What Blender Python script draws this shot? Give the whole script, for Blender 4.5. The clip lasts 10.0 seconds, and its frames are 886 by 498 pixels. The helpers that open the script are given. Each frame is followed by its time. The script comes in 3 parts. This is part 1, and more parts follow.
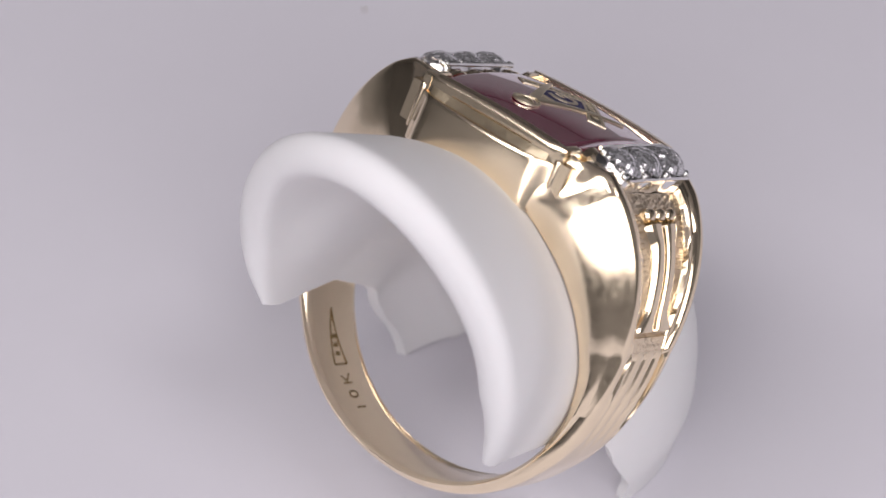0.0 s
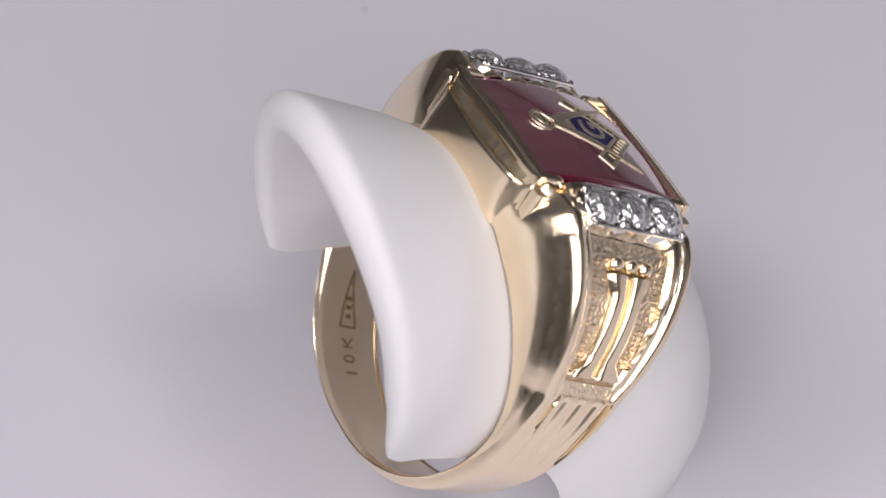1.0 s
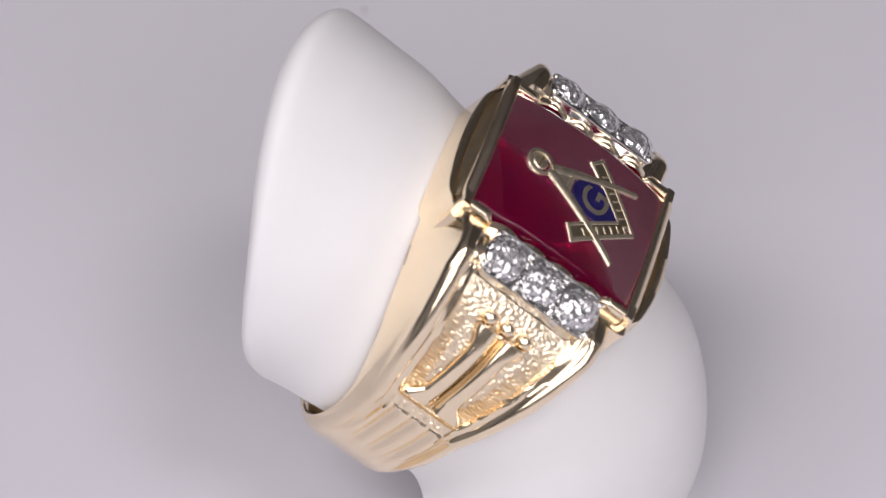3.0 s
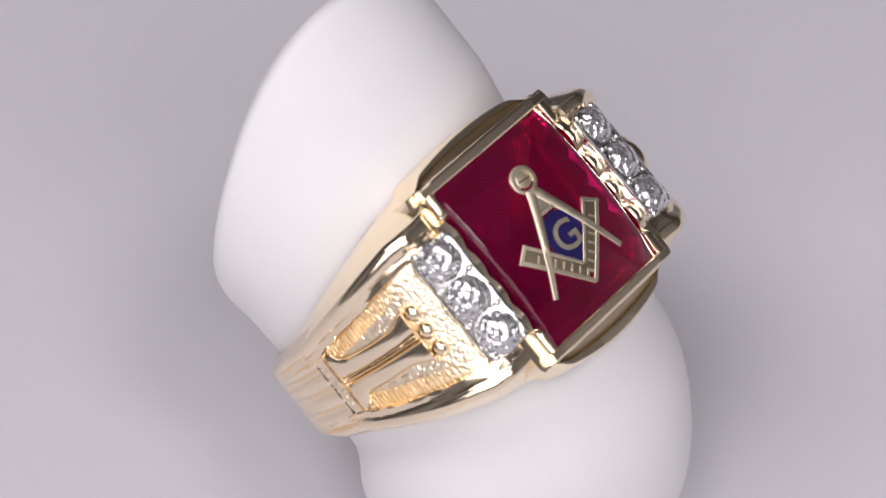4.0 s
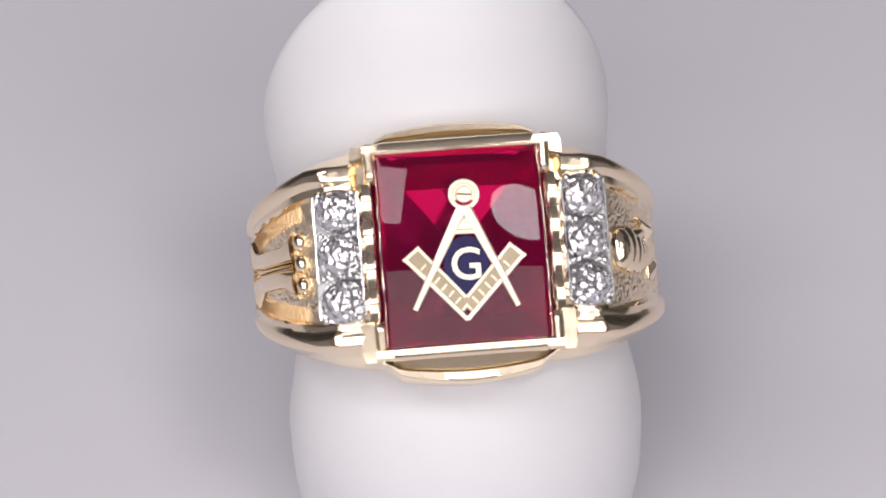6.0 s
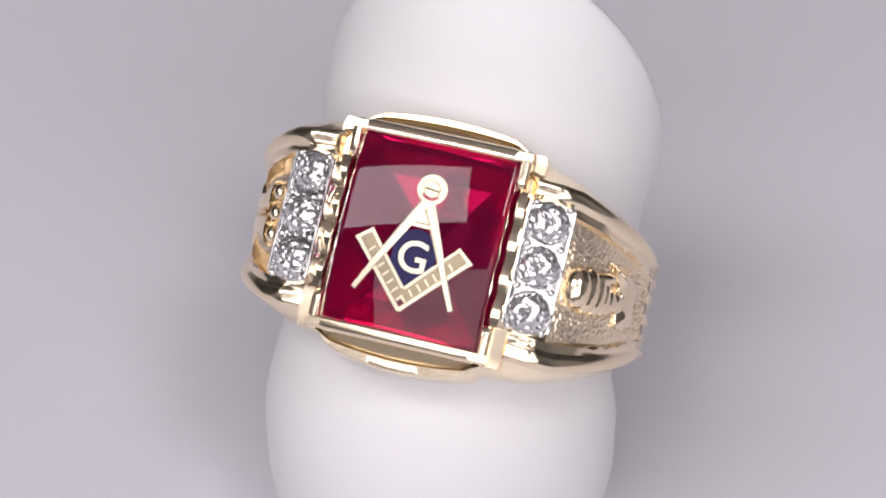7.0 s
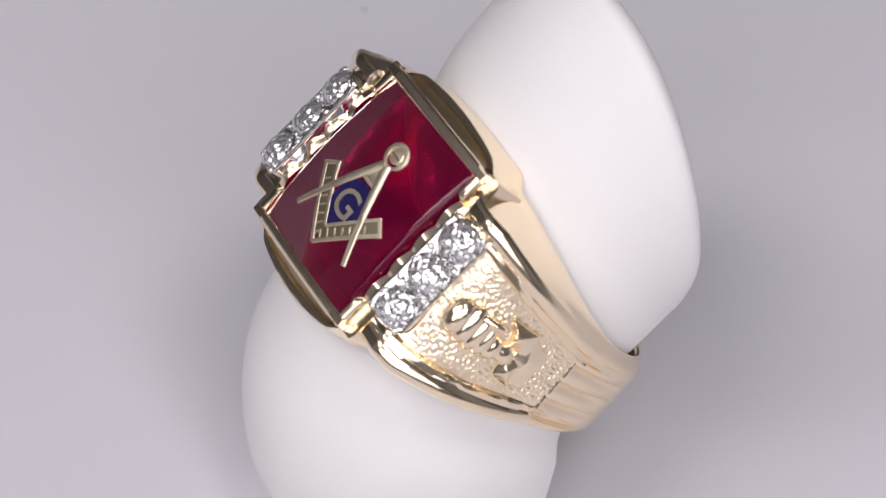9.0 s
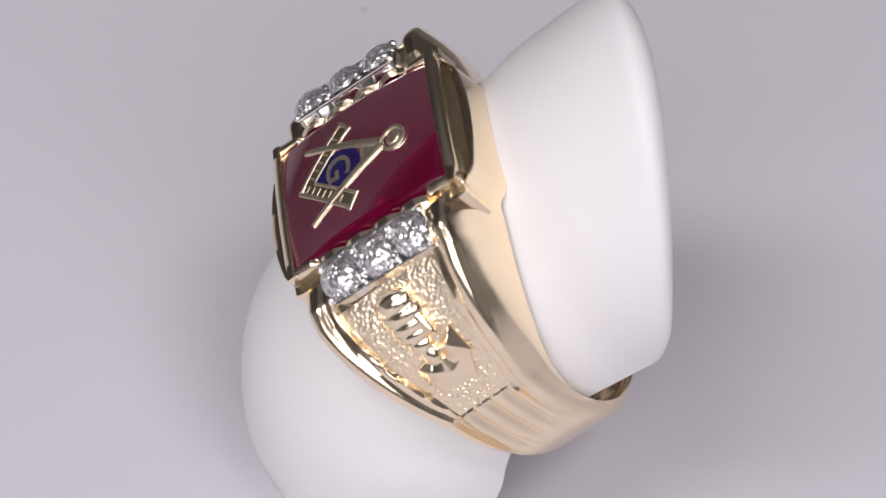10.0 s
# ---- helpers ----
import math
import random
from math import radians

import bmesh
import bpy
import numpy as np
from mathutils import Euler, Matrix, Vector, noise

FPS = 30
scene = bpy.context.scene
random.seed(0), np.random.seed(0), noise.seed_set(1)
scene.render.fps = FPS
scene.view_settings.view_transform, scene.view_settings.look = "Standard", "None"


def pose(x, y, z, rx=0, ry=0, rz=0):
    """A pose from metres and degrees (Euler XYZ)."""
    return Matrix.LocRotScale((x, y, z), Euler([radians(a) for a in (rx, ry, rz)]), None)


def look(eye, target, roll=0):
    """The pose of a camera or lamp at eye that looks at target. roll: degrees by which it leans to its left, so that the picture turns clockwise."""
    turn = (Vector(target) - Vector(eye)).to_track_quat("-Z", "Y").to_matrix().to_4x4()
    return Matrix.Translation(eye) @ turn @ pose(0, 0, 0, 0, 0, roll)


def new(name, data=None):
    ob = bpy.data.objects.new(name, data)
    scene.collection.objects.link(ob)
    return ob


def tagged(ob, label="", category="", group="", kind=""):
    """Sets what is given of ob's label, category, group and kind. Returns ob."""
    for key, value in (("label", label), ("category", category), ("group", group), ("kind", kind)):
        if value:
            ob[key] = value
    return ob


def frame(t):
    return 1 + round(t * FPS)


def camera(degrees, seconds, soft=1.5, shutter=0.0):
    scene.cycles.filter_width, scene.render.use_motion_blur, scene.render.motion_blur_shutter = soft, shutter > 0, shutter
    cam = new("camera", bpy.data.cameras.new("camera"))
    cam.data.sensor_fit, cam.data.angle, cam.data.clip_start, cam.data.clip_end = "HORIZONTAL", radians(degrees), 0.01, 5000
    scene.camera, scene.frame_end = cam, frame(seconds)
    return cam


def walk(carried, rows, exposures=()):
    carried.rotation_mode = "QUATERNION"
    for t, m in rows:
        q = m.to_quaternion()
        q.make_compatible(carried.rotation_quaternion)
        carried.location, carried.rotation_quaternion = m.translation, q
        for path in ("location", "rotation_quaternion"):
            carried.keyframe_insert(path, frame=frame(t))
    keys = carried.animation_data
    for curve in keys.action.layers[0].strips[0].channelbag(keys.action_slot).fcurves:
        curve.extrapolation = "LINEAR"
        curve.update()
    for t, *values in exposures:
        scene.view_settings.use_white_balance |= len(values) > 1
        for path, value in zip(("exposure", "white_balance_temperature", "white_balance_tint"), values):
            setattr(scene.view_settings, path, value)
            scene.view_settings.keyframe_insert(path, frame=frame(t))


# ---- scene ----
# a class ring on a white display stand, turning on a turntable before a fixed macro camera
U = 0.74054e-3                 # one modelling unit of the ring, in metres
LIFT = 0.01922                 # height of the turntable's reference above the table
cam = camera(22.3, 10.0)
cam.data.dof.use_dof, cam.data.dof.focus_distance, cam.data.dof.aperture_fstop = True, 0.134, 48
EYE = Vector((-0.00182, -0.09308, 0.11980))
TILT = radians(47.38)
rows = [(t, look(EYE, EYE + Vector((0, math.cos(TILT), -math.sin(TILT))), -2.52)) for t in (0, 10)]
walk(cam, rows)

# ---------------------------------------------------------------- light
world = bpy.data.worlds.new("studio_dark")
world.use_nodes = True
world.node_tree.nodes["Background"].inputs[0].default_value = (0.8, 0.8, 0.9, 1)
world.node_tree.nodes["Background"].inputs[1].default_value = 0.02
scene.world = world


def area_lamp(name, eye, target, wide, tall, power, colour, turn=0, shape="ELLIPSE"):
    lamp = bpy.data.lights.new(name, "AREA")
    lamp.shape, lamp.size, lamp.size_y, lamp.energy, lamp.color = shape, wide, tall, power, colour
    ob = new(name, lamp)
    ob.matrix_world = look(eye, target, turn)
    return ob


LAMP_TINT = (1.0, 0.955, 0.995)
area_lamp("lamp_key", (-0.185, -0.09, 0.42), (0, -0.03, 0.02), 0.12, 0.27, 0.76, LAMP_TINT, -30, "RECTANGLE")
area_lamp("lamp_side", (0.15, -0.145, 0.42), (0, -0.03, 0.02), 0.10, 0.13, 0.42, LAMP_TINT)
# added fill with no known source; brightens the stand's foot and the foreground
area_lamp("fill_front", (0, -0.50, 0.40), (0, -0.08, 0.0), 0.8, 0.4, 3.0, LAMP_TINT, 0, "RECTANGLE")
scene.view_settings.exposure = 0.0


# ---------------------------------------------------------------- materials
def material(name):
    m = bpy.data.materials.new(name)
    m.use_nodes = True
    return m, m.node_tree.nodes, m.node_tree.links, m.node_tree.nodes["Principled BSDF"]


def noise_at(nodes, links, scale, detail=4.0, rough=0.55):
    co = nodes.new("ShaderNodeTexCoord")
    tex = nodes.new("ShaderNodeTexNoise")
    tex.inputs["Scale"].default_value, tex.inputs["Detail"].default_value, tex.inputs["Roughness"].default_value = scale, detail, rough
    links.new(co.outputs["Object"], tex.inputs["Vector"])
    return tex


def ramp(nodes, links, source, stops):
    r = nodes.new("ShaderNodeValToRGB")
    while len(r.color_ramp.elements) < len(stops):
        r.color_ramp.elements.new(0.5)
    for e, (p, c) in zip(r.color_ramp.elements, stops):
        e.position, e.color = p, (*c, 1) if len(c) == 3 else c
    links.new(source, r.inputs[0])
    return r


def bump(nodes, links, source, strength, distance, bsdf):
    b = nodes.new("ShaderNodeBump")
    b.inputs["Strength"].default_value, b.inputs["Distance"].default_value = strength, distance
    links.new(source, b.inputs["Height"])
    links.new(b.outputs["Normal"], bsdf.inputs["Normal"])


def metal(name, colour, rough, worn, grain=0.0):
    m, n, l, b = material(name)
    b.inputs["Metallic"].default_value = 1.0
    tex = noise_at(n, l, 500)
    fine = noise_at(n, l, 2600)
    c = ramp(n, l, tex.outputs["Fac"], [(0.3, tuple(k * 0.95 for k in colour)), (0.7, colour)])
    l.new(c.outputs[0], b.inputs["Base Color"])
    r = ramp(n, l, fine.outputs["Fac"], [(0.35, (rough,) * 3), (0.75, (worn,) * 3)])
    l.new(r.outputs[0], b.inputs["Roughness"])
    bump(n, l, (fine if grain else tex).outputs["Fac"], 0.5 if grain else 0.12, grain or 0.00002, b)
    return m


GOLD = metal("polished_gold", (1.0, 0.845, 0.62), 0.12, 0.22)
GOLD_MATT = metal("stippled_gold", (1.0, 0.845, 0.63), 0.28, 0.42, 0.00006)
WHITE_GOLD = metal("white_gold", (0.90, 0.89, 0.87), 0.12, 0.22)
# shading between the emblem's ticks, carried by a darker gold
RECESS_SHADE = metal("gold_with_recess_shade", (0.34, 0.28, 0.19), 0.4, 0.55)
BRUSHED_GOLD = metal("brushed_gold", (1.0, 0.845, 0.62), 0.17, 0.22)
# the groove's shade is put into this darker gold; its stipple is bump
GROOVE_SHADE = metal("stippled_groove_shade", (0.48, 0.40, 0.28), 0.35, 0.5, 0.00006)
PALE_GOLD = metal("pale_gold_emblem", (0.80, 0.70, 0.53), 0.38, 0.5)


def glassy(name, colour, ior, rough=0.0):
    m, n, l, b = material(name)
    b.inputs["Base Color"].default_value = (*colour, 1)
    b.inputs["Transmission Weight"].default_value = 1.0
    b.inputs["IOR"].default_value = ior
    b.inputs["Roughness"].default_value = rough
    return m, n, l, b


RUBY, n, l, b = glassy("red_stone", (0.72, 0.012, 0.075), 1.41)
b.inputs["Transmission Weight"].default_value = 0.76
b.inputs["Specular IOR Level"].default_value = 0.12
tex = noise_at(n, l, 350, 3)
c = ramp(n, l, tex.outputs["Fac"], [(0.3, (0.26, 0.0015, 0.050)), (0.7, (0.335, 0.003, 0.070))])
l.new(c.outputs[0], b.inputs["Base Color"])
DIAMOND, n, l, b = glassy("clear_stone", (0.97, 0.96, 0.975), 2.2)
b.inputs["Transmission Weight"].default_value = 0.76
b.inputs["Metallic"].default_value = 0.5
cells = n.new("ShaderNodeTexVoronoi")
cells.inputs["Scale"].default_value = 2600
l.new(n.new("ShaderNodeTexCoord").outputs["Object"], cells.inputs["Vector"])
bump(n, l, cells.outputs["Distance"], 0.75, 0.00022, b)

ENAMEL, n, l, b = material("blue_enamel")
b.inputs["Roughness"].default_value = 0.45
b.inputs["Specular IOR Level"].default_value = 0.25
tex = noise_at(n, l, 1500)
c = ramp(n, l, tex.outputs["Fac"], [(0.3, (0.010, 0.007, 0.060)), (0.7, (0.016, 0.012, 0.085))])
l.new(c.outputs[0], b.inputs["Base Color"])

STAMP, n, l, b = material("stamped_dark_gold")
b.inputs["Metallic"].default_value, b.inputs["Roughness"].default_value = 0.6, 0.5
b.inputs["Base Color"].default_value = (0.22, 0.15, 0.06, 1)

STAND, n, l, b = material("white_plastic")
b.inputs["Specular IOR Level"].default_value = 0.25
b.inputs["Roughness"].default_value = 0.55
b.inputs["Subsurface Weight"].default_value = 0.75
b.inputs["Subsurface Radius"].default_value = (0.004, 0.0038, 0.0038)
tex = noise_at(n, l, 120)
c = ramp(n, l, tex.outputs["Fac"], [(0.3, (0.75, 0.742, 0.745)), (0.7, (0.775, 0.767, 0.77))])
l.new(c.outputs[0], b.inputs["Base Color"])
bump(n, l, noise_at(n, l, 900).outputs["Fac"], 0.15, 0.00003, b)

PAPER, n, l, b = material("white_backdrop_paper")
b.inputs["Roughness"].default_value = 0.5
tex = noise_at(n, l, 40)
c = ramp(n, l, tex.outputs["Fac"], [(0.3, (0.60, 0.583, 0.626)), (0.7, (0.62, 0.603, 0.646))])
l.new(c.outputs[0], b.inputs["Base Color"])
bump(n, l, noise_at(n, l, 1500).outputs["Fac"], 0.1, 0.00003, b)

def surround_tone(name, dark, light):
    m, n, l, b = material(name)
    b.inputs["Roughness"].default_value = 0.9
    tex = noise_at(n, l, 6)
    c = ramp(n, l, tex.outputs["Fac"], [(0.3, dark), (0.7, light)])
    l.new(c.outputs[0], b.inputs["Base Color"])
    return m


TENT = surround_tone("white_tent_cloth", (0.84, 0.83, 0.85), (0.88, 0.87, 0.89))
# tones for unseen surroundings, dark or pale to shape the ring's reflections
WALL = surround_tone("grey_unseen_surround", (0.19, 0.188, 0.19), (0.23, 0.228, 0.23))
FRONT = surround_tone("pale_grey_unseen_surround", (0.44, 0.437, 0.44), (0.50, 0.497, 0.50))


# ---------------------------------------------------------------- building helpers
def finish(bm, name, mat, size=U, sharp=32):
    bmesh.ops.recalc_face_normals(bm, faces=bm.faces)
    me = bpy.data.meshes.new(name)
    for v in bm.verts:
        v.co *= size
    bm.to_mesh(me)
    bm.free()
    me.materials.append(mat)
    me.shade_smooth()
    me.set_sharp_from_angle(angle=radians(sharp))
    return me


def part(name, bm, mat, parent, label="", sharp=32):
    """One mesh under a thing or under a part, modelled in units of U."""
    ob = new(name, finish(bm, name, mat, sharp=sharp))
    ob.parent = parent
    return tagged(ob, label)


def grid(bm, f, us, vs, close_u=False):
    """A sheet of faces over f(u, v)."""
    g = [[bm.verts.new(f(u, v)) for v in vs] for u in us]
    for i in range(len(us) - (0 if close_u else 1)):
        for j in range(len(vs) - 1):
            k = (i + 1) % len(us)
            bm.faces.new((g[i][j], g[k][j], g[k][j + 1], g[i][j + 1]))
    return g


def loft(bm, loops, caps=True):
    """Closed loops of points joined one to the next."""
    g = [[bm.verts.new(p) for p in loop] for loop in loops]
    for a, b_ in zip(g, g[1:]):
        for j in range(len(a)):
            k = (j + 1) % len(a)
            bm.faces.new((a[j], a[k], b_[k], b_[j]))
    if caps:
        bm.faces.new(g[0])
        bm.faces.new(g[-1])
    return g


def prism(bm, outline, low, high, lean=0.0):
    """An outline in x, y drawn up between two height functions, its top drawn in by lean."""
    cx = sum(p[0] for p in outline) / len(outline)
    cy = sum(p[1] for p in outline) / len(outline)
    tops = []
    for x, y in outline:
        d = math.hypot(x - cx, y - cy) or 1
        tops.append((x - (x - cx) / d * lean, y - (y - cy) / d * lean))
    mid = [(x, y, high(x, y) - lean) for x, y in outline]
    loft(bm, [[(x, y, low(x, y)) for x, y in outline], mid, [(x, y, high(x, y)) for x, y in tops]])


def ball(bm, centre, radii, seg=10, turn=None):
    m = Matrix.Translation(centre) @ (turn or Matrix()) @ Matrix.Diagonal((*radii, 1))
    bmesh.ops.create_uvsphere(bm, u_segments=seg, v_segments=max(5, seg * 2 // 3), radius=1, matrix=m)


def smooth(a, b_, x):
    k = min(1, max(0, (x - a) / (b_ - a)))
    return k * k * (3 - 2 * k)


def text_mesh(words, size, bold=0.0, spread=1.0):
    """The built-in font's letters as flat vertices and faces, centred."""
    cu = bpy.data.curves.new("letters", "FONT")
    cu.body, cu.size, cu.align_x, cu.align_y, cu.resolution_u = words, size, "CENTER", "CENTER", 4
    cu.extrude, cu.offset, cu.space_character = 0.12, bold, spread
    ob = new("letters", cu)
    dg = bpy.context.evaluated_depsgraph_get()
    me = bpy.data.meshes.new_from_object(ob.evaluated_get(dg))
    bm = bmesh.new()
    bm.from_mesh(me)
    bpy.data.objects.remove(ob)
    bpy.data.meshes.remove(me)
    return bm


# ---------------------------------------------------------------- the place
def slab(name, lo, hi, mat, label, category):
    bm = bmesh.new()
    bmesh.ops.create_cube(bm, size=1, matrix=Matrix.Translation([(a + b_) / 2 for a, b_ in zip(lo, hi)]) @ Matrix.Diagonal([b_ - a for a, b_ in zip(lo, hi)] + [1]))
    return tagged(new(name, finish(bm, name, mat, 1)), label, category, kind="structure")


ROOM = 0.75
# unseen dark sheet past the paper's edge, added so the stone reflects dark
slab("ground", (-ROOM, -ROOM, -0.03), (ROOM, ROOM, -0.004), WALL, "unseen dark grey table top, added for dark reflections", "table")
slab("backdrop", (-0.36, -0.62, -0.004), (0.36, 0.078, 0.0), PAPER, "smooth white backdrop paper under the ring stand", "backdrop")
MID = 0.05                     # unseen side walls: grey behind this, pale before it, to steer reflections
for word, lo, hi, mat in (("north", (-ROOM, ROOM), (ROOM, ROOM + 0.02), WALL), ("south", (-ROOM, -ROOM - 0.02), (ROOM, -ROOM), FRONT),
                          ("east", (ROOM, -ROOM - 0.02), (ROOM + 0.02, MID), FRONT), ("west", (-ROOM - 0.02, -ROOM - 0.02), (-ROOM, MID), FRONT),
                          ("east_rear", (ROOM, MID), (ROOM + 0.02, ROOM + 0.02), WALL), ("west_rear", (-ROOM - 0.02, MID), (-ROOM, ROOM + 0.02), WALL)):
    slab("wall_" + word, (*lo, 0.0), (*hi, 0.8), mat, "plain unseen wall, added pale as a reflector" if mat is FRONT else "plain unseen wall, added dark for the reflections", "wall")
slab("ceiling", (-ROOM - 0.02, -ROOM - 0.02, 0.8), (ROOM + 0.02, ROOM + 0.02, 0.82), TENT, "white cloth roof of the light tent", "ceiling")

bm = bmesh.new()
ball(bm, (-0.00728, 0.04363, 0.00004), (0.00016, 0.00013, 0.00005), 8)
tagged(new("dust_speck", finish(bm, "dust_speck", STAMP, 1)), "tiny dark dust speck on the white backdrop paper", "dust speck")

# ---------------------------------------------------------------- ring stand
AXIS_Z = -18.7                 # the finger axis below the bezel's face
LEAN = Matrix.Rotation(radians(3.35), 4, "X") @ Matrix.Rotation(radians(1.45), 4, "Z")   # the band and the finger lean a little under the head


def build_stand():
    """A curled white sheet: a slanting finger that bends down into an upright foot, open along its underside."""
    bm = bmesh.new()
    tilt = radians(51.1)                      # turn from the finger's slant to upright
    bend_y, rho, wall, foot = -5.8, 11.6, 3.4, -34.8
    up = Vector((0, 0.628, 0.778))

    def back(z):
        return 23.8 + 0.76 * (z + 5)

    def gap(y):
        return radians(float(np.interp(y, [-20, -8, 0, 10], [-23, -20, -15, -26])))

    def radius(k, y):
        if k <= 1:
            return 13.95 + 0.75 * smooth(6.5, 13, y)
        return 13.95 + 1.1 * smooth(1.0, 1.7, k)

    def centre(k, y_back):
        """k 0 to 1: along the finger; 1 to 2: the bend; 2 to 3: down to the table. Gives the middle, the outward direction and y."""
        if k <= 1:
            y = y_back + (bend_y - y_back) * k
            return Vector((0, y, AXIS_Z)), Vector((0, 0, 1)), y
        q = tilt * min(1, k - 1)
        mid = Vector((0, bend_y - rho * math.sin(q), AXIS_Z - rho * (1 - math.cos(q))))
        n_ = Vector((0, -math.sin(q), math.cos(q)))
        if k > 2:
            mid -= up * (mid.dot(up) - foot) * (k - 2)
        return mid, n_, bend_y - 11 * (k - 1)

    ks = [i / 24 for i in range(24)] + [1 + i / 14 for i in range(15)] + [2 + i / 12 for i in range(1, 13)]
    count = 96

    def ring_at(i):
        share = i / count
        b0 = radians(-24) + radians(228) * share
        z0 = AXIS_Z + 14 * math.sin(b0)
        y_back = back(z0) - 1.5 - (-0.1 if share < 0.5 else 1.3) * math.cos(b0) * smooth(-10, -24, z0)      # the rim runs a little askew
        outer, inner = [], []
        for k in ks:
            mid, n_, y = centre(k, y_back)
            g0 = gap(y) + radians(10) * smooth(1.7, 2.7, k)
            b_ = g0 + (math.pi - 2 * g0) * share
            side = Vector((math.cos(b_), 0, 0)) + n_ * math.sin(b_)
            thin = wall * min(1.0, 0.3 + 1.4 * min(share, 1 - share) * 4.2)
            r = radius(k, y) - 1.2 * smooth(2.0, 3.0, k) ** 2
            outer.append(mid + side * r)
            inner.append(mid + side * (r - thin))
        rim = []
        mid, n_, y = centre(0, y_back)
        for j in range(1, 10):               # rounded back rim
            q = math.pi * j / 10
            m = (outer[0] + inner[0]) / 2 + (inner[0] - outer[0]) / 2 * -math.cos(q)
            rim.append(m + Vector((0, 1.5 * math.sin(q) ** 0.8, 0)))
        return outer[::-1] + rim + inner

    loops = [ring_at(i) for i in range(count + 1)]
    made = loft(bm, loops, caps=False)
    for end in (made[0], made[-1]):          # the two free edges along the underside
        k_n = len(end)
        for j in range(k_n // 2 - 1):
            bm.faces.new((end[j], end[j + 1], end[k_n - 2 - j], end[k_n - 1 - j]))
    bm.transform(LEAN)
    ob = new("ring_stand", finish(bm, "ring_stand", STAND, sharp=55))
    return tagged(ob, "white plastic ring display stand, an open curled finger on a foot", "ring stand")


stand = build_stand()

# ---------------------------------------------------------------- ring
ring = new("signet_ring")
tagged(ring, "yellow gold signet ring with red stone, clear side stones and emblem", "ring")

INNER = 14.1
FLAT = 0.945                   # the band is a little flattened below


def table_curve(angles, values, soft=9.0):
    """A smooth curve through rough values over the angle above the finger axis."""
    fine = np.arange(-120, 120.1, 0.5)
    low = np.interp(fine, angles, values)
    kernel = np.hanning(int(soft * 4) | 1)
    pad = len(kernel) // 2
    low = np.convolve(np.pad(low, pad, mode="edge"), kernel / kernel.sum(), mode="valid")
    return lambda p: float(np.interp(p, fine, low))


half_width = table_curve([-90, -30, 0, 10, 25, 40, 56, 66, 74, 90], [3.3, 3.6, 4.0, 4.3, 5.2, 6.2, 7.2, 7.4, 7.8, 7.9], 6)
splay = table_curve([-90, -5, 10, 25, 40, 56, 66, 76, 90], [0, 0.1, 0.4, 0.8, 1.2, 1.4, 1.5, 1.4, 1.4], 6)
centre_y = table_curve([-90, 0, 10, 25, 40, 56, 75, 90], [-1.0, -0.9, -0.8, -0.7, -0.7, -0.5, -0.1, 0])
crown_radius = table_curve([-90, -30, 0, 15, 29, 43, 55, 66], [15.1, 15.4, 16.4, 17.3, 18.7, 20.2, 21.1, 21.1])
SKEW = -0.045                  # the band sits a little askew under the head


def panel_half(p):
    return float(np.interp(p, [18.5, 56], [2.6, 4.9]))


def rail_width(p):
    return float(np.interp(p, [0, 18.5, 56], [1.5, 1.75, 2.3]))


def crest_half(p):
    """Half the width of the shank's outside: along the panels it ends with the rails."""
    k = smooth(-12, 20, p) * (1 - smooth(64, 70, p))
    return half_width(p) * (1 - k) + (panel_half(p) + rail_width(p)) * k


def panel_depth(p):
    return float(np.interp(p, [18.5, 29], [0.28, 0.95]))


def floor_radius(p):
    return crown_radius(p) - panel_depth(p)


def outer_radius(p, y):
    """Radius of the shank's outside at the angle p above the finger axis, at y from its middle."""
    w = crest_half(p)
    r = crown_radius(p)
    if p > 55:
        r = min(r, 18.45 / math.sin(radians(p)))
    ph, rw = panel_half(p), rail_width(p)
    ay = abs(y)
    # shoulder panel sunk between two half-round rails
    zone = smooth(18.3, 19.9, p)
    inside = 1 - smooth(ph - 0.2, ph + 0.1, ay)
    r -= zone * panel_depth(p) * inside
    if ay > ph:
        k = smooth(-10, 16, p) * (1 - smooth(64, 68, p))
        bead = 0.62 + 0.13 * smooth(20, 50, p)
        d = (ay - (w - bead)) / bead
        if d < -1:
            drop = 0.42
        else:
            drop = 0.42 * (1 - math.sqrt(max(0.0, 1 - d * d))) if d < 0 else 0.95 * (1 - math.sqrt(max(0.0, 1 - 0.97 * d * d)))
        r += k * (0.12 - drop) * (1 - inside)
    # flutes below the panel, dying out downwards
    fl = smooth(-16, 6, p) * (1 - smooth(17.9, 18.7, p))
    if ay < w * 0.8:
        r -= fl * 0.5 * (0.5 + 0.5 * math.cos(y / (w * 0.8) * math.pi * 4.0)) ** 2
    # the setting's bed under the stone
    if p > 60:
        r = min(r, (18.45 - 3.45 * smooth(66.5, 68, p) * (1 - smooth(6.6, 7.2, ay)) - 1.6 * smooth(60, 62, p) * inside) / math.sin(radians(p)))
    k = max(0.0, (ay - (w - 1.1)) / 1.1)
    r -= (1.1 * (1 - smooth(-10, 16, p)) + 0.5 * smooth(64, 68, p)) * (1 - math.sqrt(max(0.0, 1 - k * k)))
    return r


